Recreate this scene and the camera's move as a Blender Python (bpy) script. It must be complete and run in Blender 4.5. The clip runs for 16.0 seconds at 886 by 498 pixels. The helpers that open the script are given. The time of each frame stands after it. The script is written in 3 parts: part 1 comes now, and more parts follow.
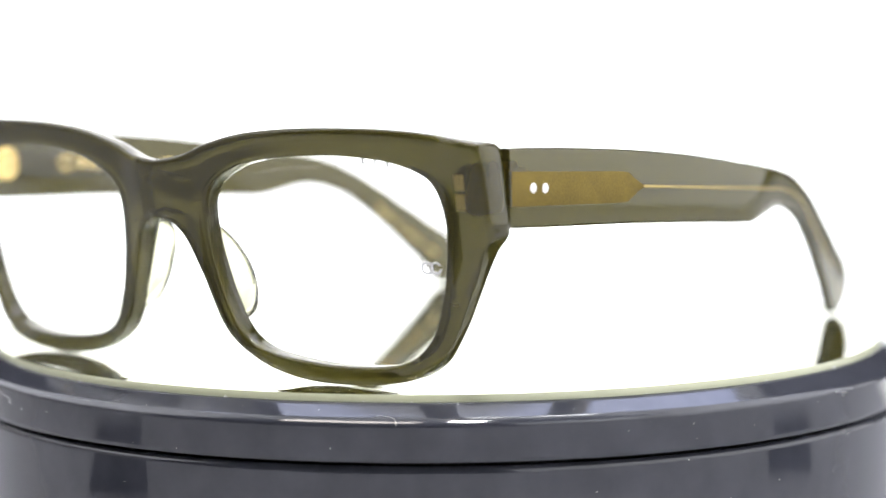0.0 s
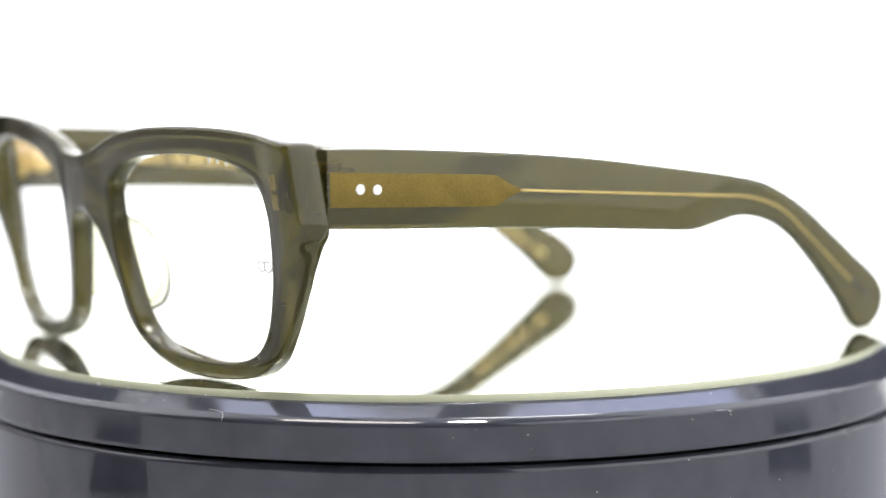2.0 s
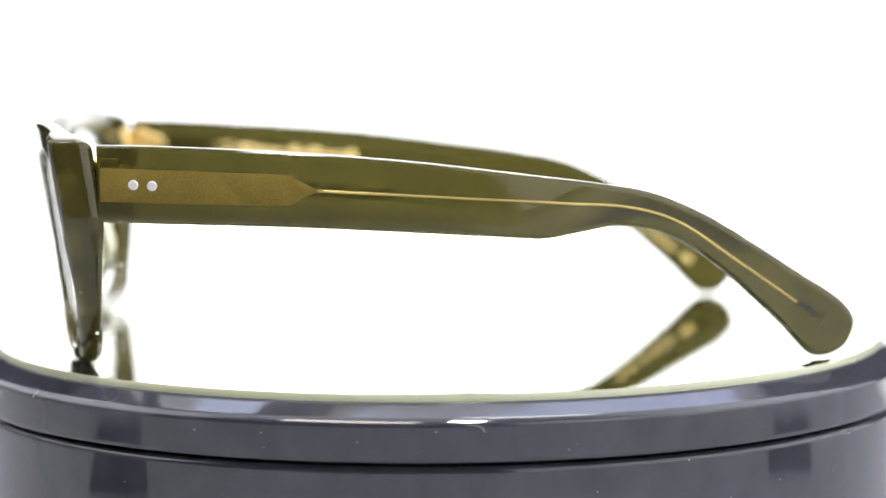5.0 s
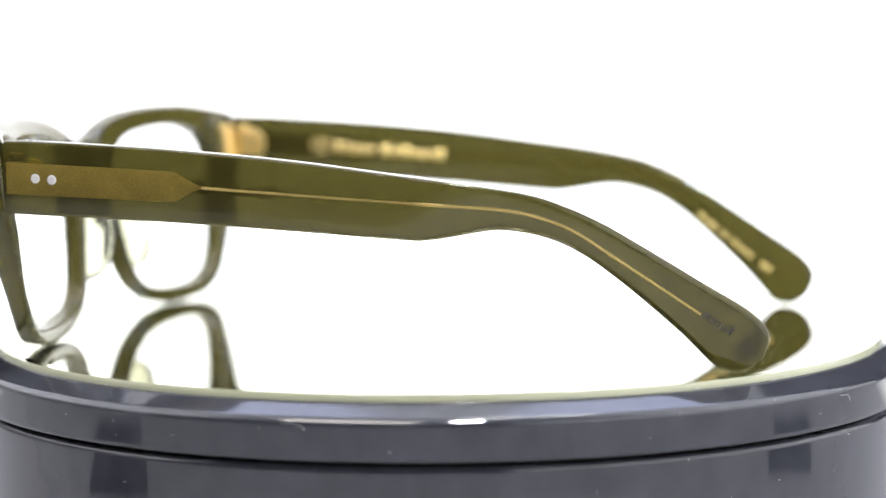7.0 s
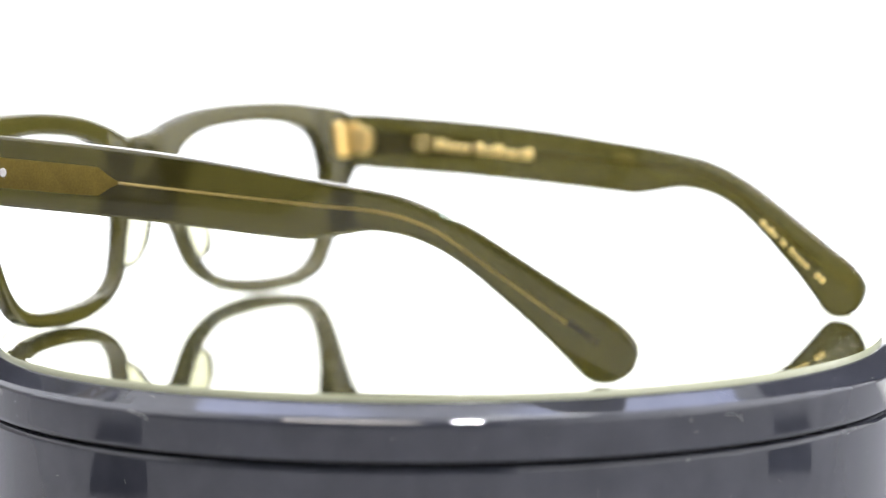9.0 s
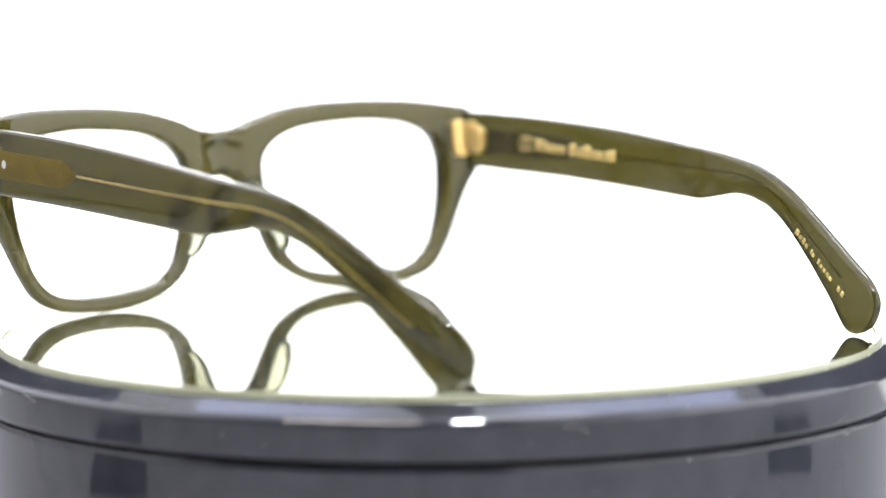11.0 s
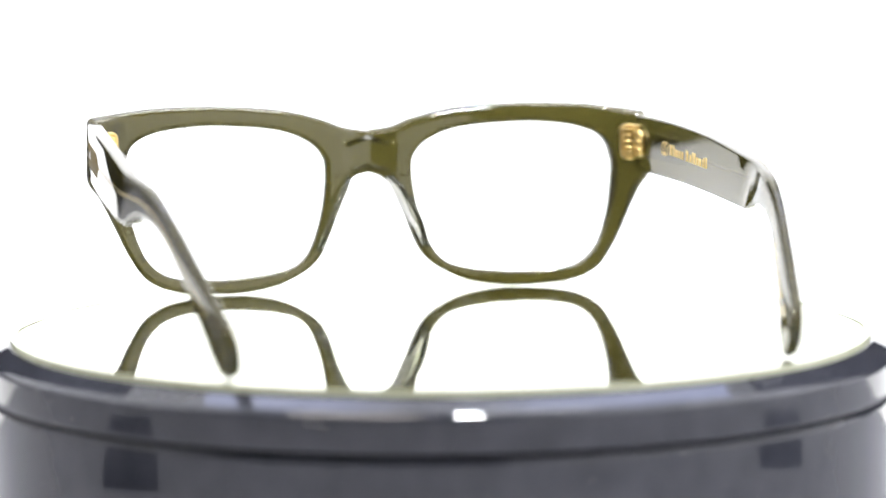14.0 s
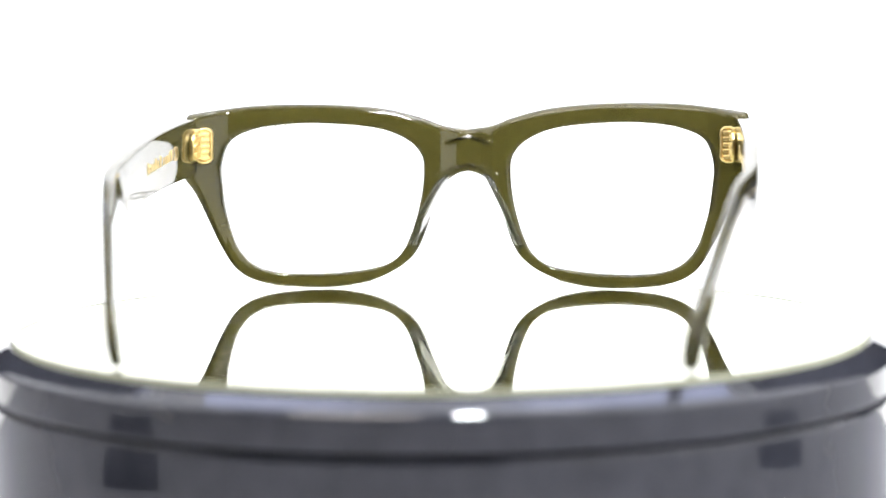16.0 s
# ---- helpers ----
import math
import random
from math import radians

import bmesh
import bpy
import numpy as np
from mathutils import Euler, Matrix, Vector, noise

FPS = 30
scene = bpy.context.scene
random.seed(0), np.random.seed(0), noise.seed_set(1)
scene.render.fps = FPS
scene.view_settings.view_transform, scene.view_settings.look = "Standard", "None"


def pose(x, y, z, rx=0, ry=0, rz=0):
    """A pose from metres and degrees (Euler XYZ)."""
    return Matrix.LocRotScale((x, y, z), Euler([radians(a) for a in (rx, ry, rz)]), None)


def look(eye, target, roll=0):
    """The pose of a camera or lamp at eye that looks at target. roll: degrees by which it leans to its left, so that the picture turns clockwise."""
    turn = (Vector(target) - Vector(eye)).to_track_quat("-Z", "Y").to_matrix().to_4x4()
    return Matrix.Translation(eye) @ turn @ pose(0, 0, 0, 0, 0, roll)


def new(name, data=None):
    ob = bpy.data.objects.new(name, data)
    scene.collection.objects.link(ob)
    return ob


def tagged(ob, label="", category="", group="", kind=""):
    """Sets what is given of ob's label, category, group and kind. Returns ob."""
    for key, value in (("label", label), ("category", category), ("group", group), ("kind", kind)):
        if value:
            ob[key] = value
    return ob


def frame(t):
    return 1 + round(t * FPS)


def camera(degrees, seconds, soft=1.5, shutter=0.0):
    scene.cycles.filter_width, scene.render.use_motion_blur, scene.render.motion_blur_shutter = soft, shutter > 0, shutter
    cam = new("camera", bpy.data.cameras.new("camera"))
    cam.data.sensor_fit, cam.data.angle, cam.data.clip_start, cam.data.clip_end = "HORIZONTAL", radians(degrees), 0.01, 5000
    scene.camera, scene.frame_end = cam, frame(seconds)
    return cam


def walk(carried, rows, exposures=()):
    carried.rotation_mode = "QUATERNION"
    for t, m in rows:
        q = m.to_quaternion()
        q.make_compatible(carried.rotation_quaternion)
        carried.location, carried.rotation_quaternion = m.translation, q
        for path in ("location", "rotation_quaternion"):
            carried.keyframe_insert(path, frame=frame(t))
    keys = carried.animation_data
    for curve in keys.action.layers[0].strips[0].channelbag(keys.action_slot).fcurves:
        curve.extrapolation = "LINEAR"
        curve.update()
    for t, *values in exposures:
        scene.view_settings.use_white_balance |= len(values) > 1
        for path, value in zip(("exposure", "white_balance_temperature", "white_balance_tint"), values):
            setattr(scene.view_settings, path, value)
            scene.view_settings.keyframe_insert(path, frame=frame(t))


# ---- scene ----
FOV = 21.74
TURN_0, TURN_RATE = 3.504, -9.1435      # the platter's angle at the start, degrees per second

# ---- camera: on a stand; it eases back 14 mm, in two steps, while the focus is pulled ----
cam = camera(FOV, 16.0)


def camera_at(k):
    return pose(0, -0.49642 - 0.01446 * k, 0.06286 + 0.00135 * k, 84.696 - 0.009 * k, 0.42, -0.153 + 0.042 * k)


walk(cam, [(t, camera_at(k)) for t, k in ((0, 0), (6, 0), (12, 0), (12.7, 0), (13.0, 0.29), (13.5, 0.32), (13.95, 0.95), (14.4, 1), (15, 1), (16, 1))])
cam.data.dof.use_dof = True
cam.data.dof.aperture_fstop = 9.0

# ---- world and light ----
world = bpy.data.worlds.new("studio")
scene.world = world
world.use_nodes = True
world.node_tree.nodes["Background"].inputs[0].default_value = (0.9, 0.93, 1.0, 1)
world.node_tree.nodes["Background"].inputs[1].default_value = 0.15


def lamp(name, eye, target, size, power, colour, label):
    data = bpy.data.lights.new(name, "AREA")
    data.shape, data.size, data.size_y = "RECTANGLE", size[0], size[1]
    data.energy, data.color = power, colour
    ob = new(name, data)
    ob.matrix_basis = look(eye, target)
    return tagged(ob, label, "lamp")


lamp("led_panel", (0.08, 0.49, 0.86), (0.08, 0.49, 0), (0.97, 0.34), 2.9, (0.50, 0.58, 1.0), "wide cool white led panel in the tent roof")
lamp("led_spot", (0.075, -0.33, 0.90), (0.02, 0, 0), (0.08, 0.08), 8.0, (0.95, 0.96, 1.0), "small bright led spot above the turntable")
lamp("led_spot", (0.17, 0.13, 0.885), (0.17, 0.13, 0), (0.26, 0.16), 3.2, (0.95, 0.96, 1.0), "bright white led strip lamp in the tent roof")
lamp("soft_lamp", (-0.25, -0.33, 0.92), (-0.1, 0, 0), (0.40, 0.16), 2.9, (1.0, 0.92, 0.86), "soft warm white lamp above the turntable")


# ---- materials ----
def material(name, colour, rough=0.4, metal=0.0, transmission=0.0, ior=1.45, emission=None, strength=0.0,
             grain=0.0, grain_scale=400.0, bump=0.0, rough_var=0.0):
    m = bpy.data.materials.new(name)
    m.use_nodes = True
    nt = m.node_tree
    b = nt.nodes["Principled BSDF"]
    b.inputs["Base Color"].default_value = (*colour, 1)
    b.inputs["Roughness"].default_value = rough
    b.inputs["Metallic"].default_value = metal
    b.inputs["Transmission Weight"].default_value = transmission
    b.inputs["IOR"].default_value = ior
    if emission:
        b.inputs["Emission Color"].default_value = (*emission, 1)
        b.inputs["Emission Strength"].default_value = strength
    if grain or bump or rough_var:
        co = nt.nodes.new("ShaderNodeTexCoord")
        n1 = nt.nodes.new("ShaderNodeTexNoise")
        n1.inputs["Scale"].default_value = grain_scale
        n1.inputs["Detail"].default_value = 6
        n2 = nt.nodes.new("ShaderNodeTexNoise")
        n2.inputs["Scale"].default_value = grain_scale / 14
        n2.inputs["Detail"].default_value = 3
        nt.links.new(co.outputs["Object"], n1.inputs["Vector"])
        nt.links.new(co.outputs["Object"], n2.inputs["Vector"])
        add = nt.nodes.new("ShaderNodeMath")
        add.operation = "MULTIPLY_ADD"
        add.inputs[1].default_value = 0.6
        nt.links.new(n1.outputs["Fac"], add.inputs[0])
        half = nt.nodes.new("ShaderNodeMath")
        half.operation = "MULTIPLY"
        half.inputs[1].default_value = 0.4
        nt.links.new(n2.outputs["Fac"], half.inputs[0])
        nt.links.new(half.outputs[0], add.inputs[2])
        if grain:
            ramp = nt.nodes.new("ShaderNodeMapRange")
            ramp.inputs["From Min"].default_value, ramp.inputs["From Max"].default_value = 0.3, 0.7
            ramp.inputs["To Min"].default_value, ramp.inputs["To Max"].default_value = 1 - grain, 1 + grain
            nt.links.new(add.outputs[0], ramp.inputs["Value"])
            mul = nt.nodes.new("ShaderNodeVectorMath")
            mul.operation = "SCALE"
            mul.inputs[0].default_value = colour
            nt.links.new(ramp.outputs[0], mul.inputs["Scale"])
            nt.links.new(mul.outputs[0], b.inputs["Base Color"])
        if rough_var:
            rr = nt.nodes.new("ShaderNodeMapRange")
            rr.inputs["From Min"].default_value, rr.inputs["From Max"].default_value = 0.3, 0.7
            rr.inputs["To Min"].default_value, rr.inputs["To Max"].default_value = max(0, rough - rough_var), rough + rough_var
            nt.links.new(add.outputs[0], rr.inputs["Value"])
            nt.links.new(rr.outputs[0], b.inputs["Roughness"])
        if bump:
            bp = nt.nodes.new("ShaderNodeBump")
            bp.inputs["Strength"].default_value = bump
            bp.inputs["Distance"].default_value = 0.0002
            nt.links.new(add.outputs[0], bp.inputs["Height"])
            nt.links.new(bp.outputs[0], b.inputs["Normal"])
    return m


ACETATE = material("olive_acetate", (0.086, 0.075, 0.019), 0.03, 0, 0.52, 1.49, grain=0.14, grain_scale=300)
PAD = material("clear_acetate", (0.64, 0.64, 0.48), 0.04, 0, 0.96, 1.49)


def clear_pane(name, edge=0.4, least=0.02):
    """A thin clear pane: see-through, with gloss by Fresnel."""
    m = bpy.data.materials.new(name)
    m.use_nodes = True
    nt = m.node_tree
    nt.nodes.remove(nt.nodes["Principled BSDF"])
    clear, gloss, mix, fres = (nt.nodes.new(k) for k in ("ShaderNodeBsdfTransparent", "ShaderNodeBsdfGlossy", "ShaderNodeMixShader", "ShaderNodeLayerWeight"))
    clear.inputs[0].default_value = (0.99, 0.99, 0.985, 1)
    gloss.inputs["Roughness"].default_value = 0.01
    power, scale = nt.nodes.new("ShaderNodeMath"), nt.nodes.new("ShaderNodeMath")
    power.operation, scale.operation = "POWER", "MULTIPLY_ADD"
    power.inputs[1].default_value, scale.inputs[1].default_value, scale.inputs[2].default_value = 4.0, edge, least
    nt.links.new(fres.outputs["Facing"], power.inputs[0])
    nt.links.new(power.outputs[0], scale.inputs[0])
    nt.links.new(scale.outputs[0], mix.inputs[0])
    nt.links.new(clear.outputs[0], mix.inputs[1])
    nt.links.new(gloss.outputs[0], mix.inputs[2])
    nt.links.new(mix.outputs[0], nt.nodes["Material Output"].inputs[0])
    return m


LENS = clear_pane("clear_demo_lens")
COVER = clear_pane("clear_cover_glass", 0.006, 0.0)
CORE = material("brass_core", (0.175, 0.125, 0.026), 0.5, 0.1, grain=0.3, grain_scale=2500, bump=0.2, rough_var=0.1)
CORE.node_tree.nodes["Principled BSDF"].inputs["Specular IOR Level"].default_value = 0.15
WIRE = material("brass_wire", (0.5, 0.38, 0.14), 0.3, 0.9, grain=0.1, grain_scale=2500)
ANCHOR = material("dull_brass", (0.26, 0.2, 0.07), 0.5, 0.2, grain=0.15, grain_scale=2000)
GOLD = material("gold_foil", (0.95, 0.72, 0.3), 0.3, 1.0, grain=0.15, grain_scale=1200)
RIVET = material("steel_rivet", (0.86, 0.84, 0.8), 0.3, 0.45, grain=0.08, grain_scale=2000)
INK = material("dark_ink", (0.03, 0.032, 0.04), 0.4)
WHITE_INK = material("white_ink", (0.9, 0.9, 0.9), 0.6)
MIRROR = material("mirror", (0.66, 0.665, 0.54), 0.0, 1.0)
GLASS_EDGE = material("ground_glass_edge", (0.44, 0.45, 0.31), 0.2, 0, 0.0, 1.5, grain=0.06, grain_scale=500)
BLACK = material("black_gloss_plastic", (0.038, 0.040, 0.050), 0.05, 0, 0, 1.6, grain=0.25, grain_scale=120, rough_var=0.02)
GREEN_EDGE = material("green_glass_bevel", (0.66, 0.69, 0.54), 0.02, 1.0)
DUST = material("dust", (0.75, 0.75, 0.72), 0.9)
# The sweep is no lamp: emission is added so it stays plain white.
GLOW_SWEEP = material("glowing_white_sweep", (0.85, 0.85, 0.83), 0.9, emission=(1, 1, 0.985), strength=1.05)
# Emission put into the cloth stands in for light falling on it.
SIDE_CLOTH = material("glowing_white_cloth", (0.85, 0.85, 0.85), 0.9, emission=(0.97, 0.98, 1), strength=0.6)
PAPER = material("pale_grey_paper", (0.37, 0.37, 0.38), 0.8, grain=0.03, grain_scale=60)
ROOM = material("dim_room_wall", (0.05, 0.05, 0.054), 0.9, grain=0.08, grain_scale=6)
DESK = material("grey_desk", (0.10, 0.10, 0.115), 0.6, grain=0.1, grain_scale=20)
# Shaded copy of the tent cloth: the dimness is put into its grey.
DIM_CLOTH = material("dimmed_tent_cloth", (0.30, 0.29, 0.29), 0.9, grain=0.08, grain_scale=80)
DARK_CLOTH = material("dark_cloth", (0.03, 0.033, 0.04), 0.9, grain=0.1, grain_scale=80)


# ---- mesh helpers ----
def finish(name, bm, mat, parent=None, label="", flat=()):
    me = bpy.data.meshes.new(name)
    for f in bm.faces:
        f.smooth = f.index not in flat
    bm.to_mesh(me)
    bm.free()
    me.materials.append(mat)
    ob = new(name, me)
    if parent:
        ob.parent = parent
    if label:
        tagged(ob, label)
    return ob


part = finish


def lathe(profile, n=192):
    """Turns (radius, height) points about the z axis."""
    bm = bmesh.new()
    rings = []
    for r, z in profile:
        if r < 1e-9:
            rings.append([bm.verts.new((0, 0, z))])
        else:
            rings.append([bm.verts.new((r * math.cos(2 * math.pi * k / n), r * math.sin(2 * math.pi * k / n), z)) for k in range(n)])
    for a, b in zip(rings, rings[1:]):
        for k in range(n):
            q = [a[k % len(a)], a[(k + 1) % len(a)], b[(k + 1) % len(b)], b[k % len(b)]]
            q = list(dict.fromkeys(q))
            if len(q) > 2:
                bm.faces.new(q)
    bmesh.ops.recalc_face_normals(bm, faces=bm.faces)
    bm.faces.index_update()
    return bm


def sharp_by_angle(bm, degrees):
    for e in bm.edges:
        if len(e.link_faces) == 2 and e.calc_face_angle(0) > radians(degrees):
            e.smooth = False
    return bm


def box(x0, x1, y0, y1, z0, z1, bevel=0.0, seg=2):
    bm = bmesh.new()
    bmesh.ops.create_cube(bm, size=1)
    for v in bm.verts:
        v.co = (x0 + (v.co.x + 0.5) * (x1 - x0), y0 + (v.co.y + 0.5) * (y1 - y0), z0 + (v.co.z + 0.5) * (z1 - z0))
    if bevel:
        bmesh.ops.bevel(bm, geom=list(bm.edges), offset=bevel, segments=seg, affect="EDGES", profile=0.5)
    bm.faces.index_update()
    return sharp_by_angle(bm, 50)


def spline(points, per=10, closed=False):
    """A Catmull-Rom line through points in the plane."""
    p = [np.array(q, float) for q in points]
    n = len(p)
    out = []
    for i in range(n if closed else n - 1):
        a, b, c, d = (p[(i + k) % n] if closed else p[min(max(i + k, 0), n - 1)] for k in (-1, 0, 1, 2))
        for k in range(per):
            t = k / per
            out.append(0.5 * (2 * b + (c - a) * t + (2 * a - 5 * b + 4 * c - d) * t * t + (3 * b - a - 3 * c + d) * t ** 3))
    if not closed:
        out.append(p[-1])
    return out


def resample(line, n):
    line = np.array(line)
    run = np.concatenate([[0], np.cumsum(np.hypot(*np.diff(line, axis=0).T))])
    return [np.array((np.interp(t, run, line[:, 0]), np.interp(t, run, line[:, 1]))) for t in np.linspace(0, run[-1], n)]


def inward(loop):
    """Inward normals of a closed loop."""
    n = len(loop)
    area = sum(loop[i][0] * loop[(i + 1) % n][1] - loop[(i + 1) % n][0] * loop[i][1] for i in range(n))
    s = 1 if area > 0 else -1
    out = []
    for i in range(n):
        d = loop[(i + 1) % n] - loop[i - 1]
        out.append(s * np.array((-d[1], d[0])) / (np.hypot(*d) + 1e-12))
    return out


def slab(loop, steps, place):
    """A plate with the closed outline loop. steps: (inset, depth) from one face to the other. place(u, v, d) gives the point."""
    bm = bmesh.new()
    nrm = inward(loop)
    rings = [[bm.verts.new(place(*(q + m * i), d)) for q, m in zip(loop, nrm)] for i, d in steps]
    n = len(loop)
    for a, b in zip(rings, rings[1:]):
        for k in range(n):
            bm.faces.new((a[k], a[(k + 1) % n], b[(k + 1) % n], b[k]))
    caps = [bm.faces.new(rings[0][::-1]), bm.faces.new(rings[-1])]
    bmesh.ops.recalc_face_normals(bm, faces=bm.faces)
    bm.faces.index_update()
    return bm, {f.index for f in caps}


def tube(points, radius, sides=8):
    bm = bmesh.new()
    rings = []
    for i, q in enumerate(points):
        q = Vector(q)
        d = (Vector(points[min(i + 1, len(points) - 1)]) - Vector(points[max(i - 1, 0)])).normalized()
        a = d.cross(Vector((0, 0, 1)) if abs(d.z) < 0.9 else Vector((1, 0, 0))).normalized()
        b = d.cross(a)
        r = radius(i / (len(points) - 1)) if callable(radius) else radius
        rings.append([bm.verts.new(q + (a * math.cos(2 * math.pi * k / sides) + b * math.sin(2 * math.pi * k / sides)) * r) for k in range(sides)])
    for a, b in zip(rings, rings[1:]):
        for k in range(sides):
            bm.faces.new((a[k], a[(k + 1) % sides], b[(k + 1) % sides], b[k]))
    bm.faces.new(rings[0][::-1])
    bm.faces.new(rings[-1])
    bmesh.ops.recalc_face_normals(bm, faces=bm.faces)
    bm.faces.index_update()
    return bm


# ---- backdrop, an added unseen tent of glowing cloth, and the room behind the camera ----
def structure(name, bm, mat, label):
    return tagged(finish(name, bm, mat), label, "", "", "structure")


def backdrop_sheet():
    """One white sweep: flat on the table, curving up behind."""
    bm = bmesh.new()
    line = [(0.14, -0.0508)] + [(0.5 + 0.25 * math.sin(a), 0.198 - 0.25 * math.cos(a)) for a in np.linspace(0.1, math.pi / 2, 14)]
    line += [(0.75, 0.9)]
    rows = [[bm.verts.new((x, y, z)) for y, z in line] for x in (-0.33, 0.33)]
    for k in range(len(line) - 1):
        bm.faces.new((rows[0][k], rows[1][k], rows[1][k + 1], rows[0][k + 1]))
    bmesh.ops.recalc_face_normals(bm, faces=bm.faces)
    bmesh.ops.solidify(bm, geom=list(bm.faces), thickness=0.002)
    bm.faces.index_update()
    return bm


def glow_panel():
    """An added cloth panel, slanting from the tent's right front edge towards the camera's side."""
    bm = box(0, 0.66, -0.004, 0.004, -0.05, 0.9)
    bmesh.ops.transform(bm, matrix=pose(0.652, -0.306, 0, 0, 0, 232), verts=bm.verts)
    return bm


structure("backdrop", backdrop_sheet(), GLOW_SWEEP, "seamless white sweep behind the turntable, with an added glow")
structure("paper_sheet", box(-0.62, 0.62, -0.44, 0.52, -0.0545, -0.052), PAPER, "pale grey paper sheet under the turntable")
structure("table", box(-1.2, 1.2, -0.9, 0.9, -0.076, -0.056), DESK, "grey table top under the turntable")
# Unseen low panel, added so that low reflections to the left stay dim.
structure("wall_left_low", box(-0.68, -0.66, -0.30, 0.8, -0.05, 0.26), DIM_CLOTH, "grey low side panel, added out of view to dim reflections")
# Side and roof cloth: added out of view, glowing, to fill the reflections.
structure("wall_left_high", box(-0.66, -0.64, -0.30, 0.8, 0.26, 0.9), SIDE_CLOTH, "white glowing cloth side, added out of view for reflections")
structure("wall_right", box(0.64, 0.66, -0.30, 0.36, -0.05, 0.9), SIDE_CLOTH, "white glowing cloth side, added out of view for reflections")
# Added glowing panel, out of view: the temple's outer face mirrors it as grey.
structure("wall_right_glow", glow_panel(), SIDE_CLOTH, "slanting white glowing panel, added out of view for the temple's sheen")
structure("ceiling", box(-0.66, 0.66, -0.20, 0.8, 0.902, 0.92), SIDE_CLOTH, "white glowing cloth roof, added out of view for reflections")
structure("wall_room_back", box(-2.2, 2.2, -2.4, -2.35, -0.9, 2.0), ROOM, "plain dark grey wall of the room")
structure("wall_room_left", box(-2.25, -2.2, -2.4, 2.0, -0.9, 2.0), ROOM, "plain dark grey wall of the room")
structure("wall_room_right", box(2.2, 2.25, -2.4, 2.0, -0.9, 2.0), ROOM, "plain dark grey wall of the room")
structure("wall_room_front", box(-2.2, 2.2, 2.0, 2.05, -0.9, 2.0), ROOM, "plain dark grey wall of the room")
structure("floor", box(-2.25, 2.25, -2.4, 2.05, -0.95, -0.9), ROOM, "plain dark grey floor of the room")
structure("ceiling_room", box(-2.25, 2.25, -2.4, 2.05, 2.0, 2.05), ROOM, "plain dark grey ceiling of the room")


def pad(x, y, turn, wide, deep):
    ob = finish("rubber_pad", box(-wide / 2, wide / 2, -deep / 2, deep / 2, 0, 0.006, 0.0015), DARK_CLOTH)
    ob.matrix_basis = pose(x, y, -0.052, 0, 0, turn)
    return tagged(ob, "square black rubber pad on the paper sheet", "pad", "rubber pads beside the turntable")


pad(-0.253, -0.112, 14, 0.085, 0.062)
pad(0.270, -0.073, -4, 0.060, 0.056)

# ---- turntable ----
MIRROR_R = 0.0944


def turntable():
    table = new("turntable")
    tagged(table, "round black turntable with a mirror top", "turntable")
    part("base", sharp_by_angle(lathe([(0, -0.0118), (0.0935, -0.0118), (0.0935, -0.0123), (0.0978, -0.0123), (0.0981, -0.01238), (0.0986, -0.0129), (0.0988, -0.0133), (0.0988, -0.0136), (0.0988, -0.025), (0.0988, -0.0466),
                                       (0.0988, -0.047), (0.098, -0.051), (0.0965, -0.052), (0, -0.052)]), 60), BLACK, table, "glossy black plastic base")
    platter = part("platter", sharp_by_angle(lathe([(0, -0.0016), (0.0944, -0.0016), (0.0947, -0.0017), (0.0950, -0.00185), (0.0953, -0.00201), (0.0983, -0.00364), (0.0985, -0.00374), (0.0987, -0.00388), (0.0993, -0.00450), (0.09945, -0.00472),
                                                    (0.0995, -0.0050), (0.0995, -0.0054), (0.0995, -0.0106), (0.0995, -0.0109), (0.0992, -0.0115), (0.094, -0.0116), (0.094, -0.0117), (0, -0.0117)]), 60),
                   BLACK, table, "glossy black bevelled rim")
    part("mirror", lathe([(0, -0.00034), (MIRROR_R - 0.00006, -0.00034)]), MIRROR, platter, "flat silvered mirror under the glass")
    part("cover_glass", lathe([(0, 0), (MIRROR_R - 0.0004, 0), (MIRROR_R - 0.0001, -0.0001), (MIRROR_R - 0.0001, -0.0003), (0, -0.0003)]), COVER, platter, "clear glass over the mirror").visible_shadow = False
    part("mirror_bevel", lathe([(MIRROR_R - 0.0013, 0.00003), (MIRROR_R - 0.00005, 0.00003)]), GREEN_EDGE, platter, "bevelled green glass border of the mirror")
    part("mirror_edge", lathe([(MIRROR_R - 0.00005, -0.00022), (MIRROR_R, -0.00026), (MIRROR_R, -0.0016)]), GLASS_EDGE, platter, "pale green glass edge")
    return table, platter


TABLE, PLATTER = turntable()

# ---- eyeglasses, in millimetres about the middle of the hinges ----
GLASSES = new("eyeglasses")
tagged(GLASSES, "olive green translucent acetate eyeglasses standing open on the mirror", "eyeglasses")
SEAT = pose(-0.04585, -0.05199, 0, 0, 0, -42.93)      # their place on the platter
MM = 0.001
MID = -1.0


def back_y(u, z):
    """Depth of the rim's back face: bowed sideways, leaning back towards the bottom."""
    return -9.9 + 0.0019 * u * u - (z - 36) * 0.14


def end_swell(u):
    """The ends of the front swell backwards to meet the temples."""
    k = min(1.0, max(0.0, (u - 60) / 9))
    return 1.8 * k * k * (3 - 2 * k)


def saddle(u):
    """The bridge is scooped out at the back."""
    return -1.7 * (1 - (u / 6.7) ** 2) if abs(u) < 6.7 else 0.0


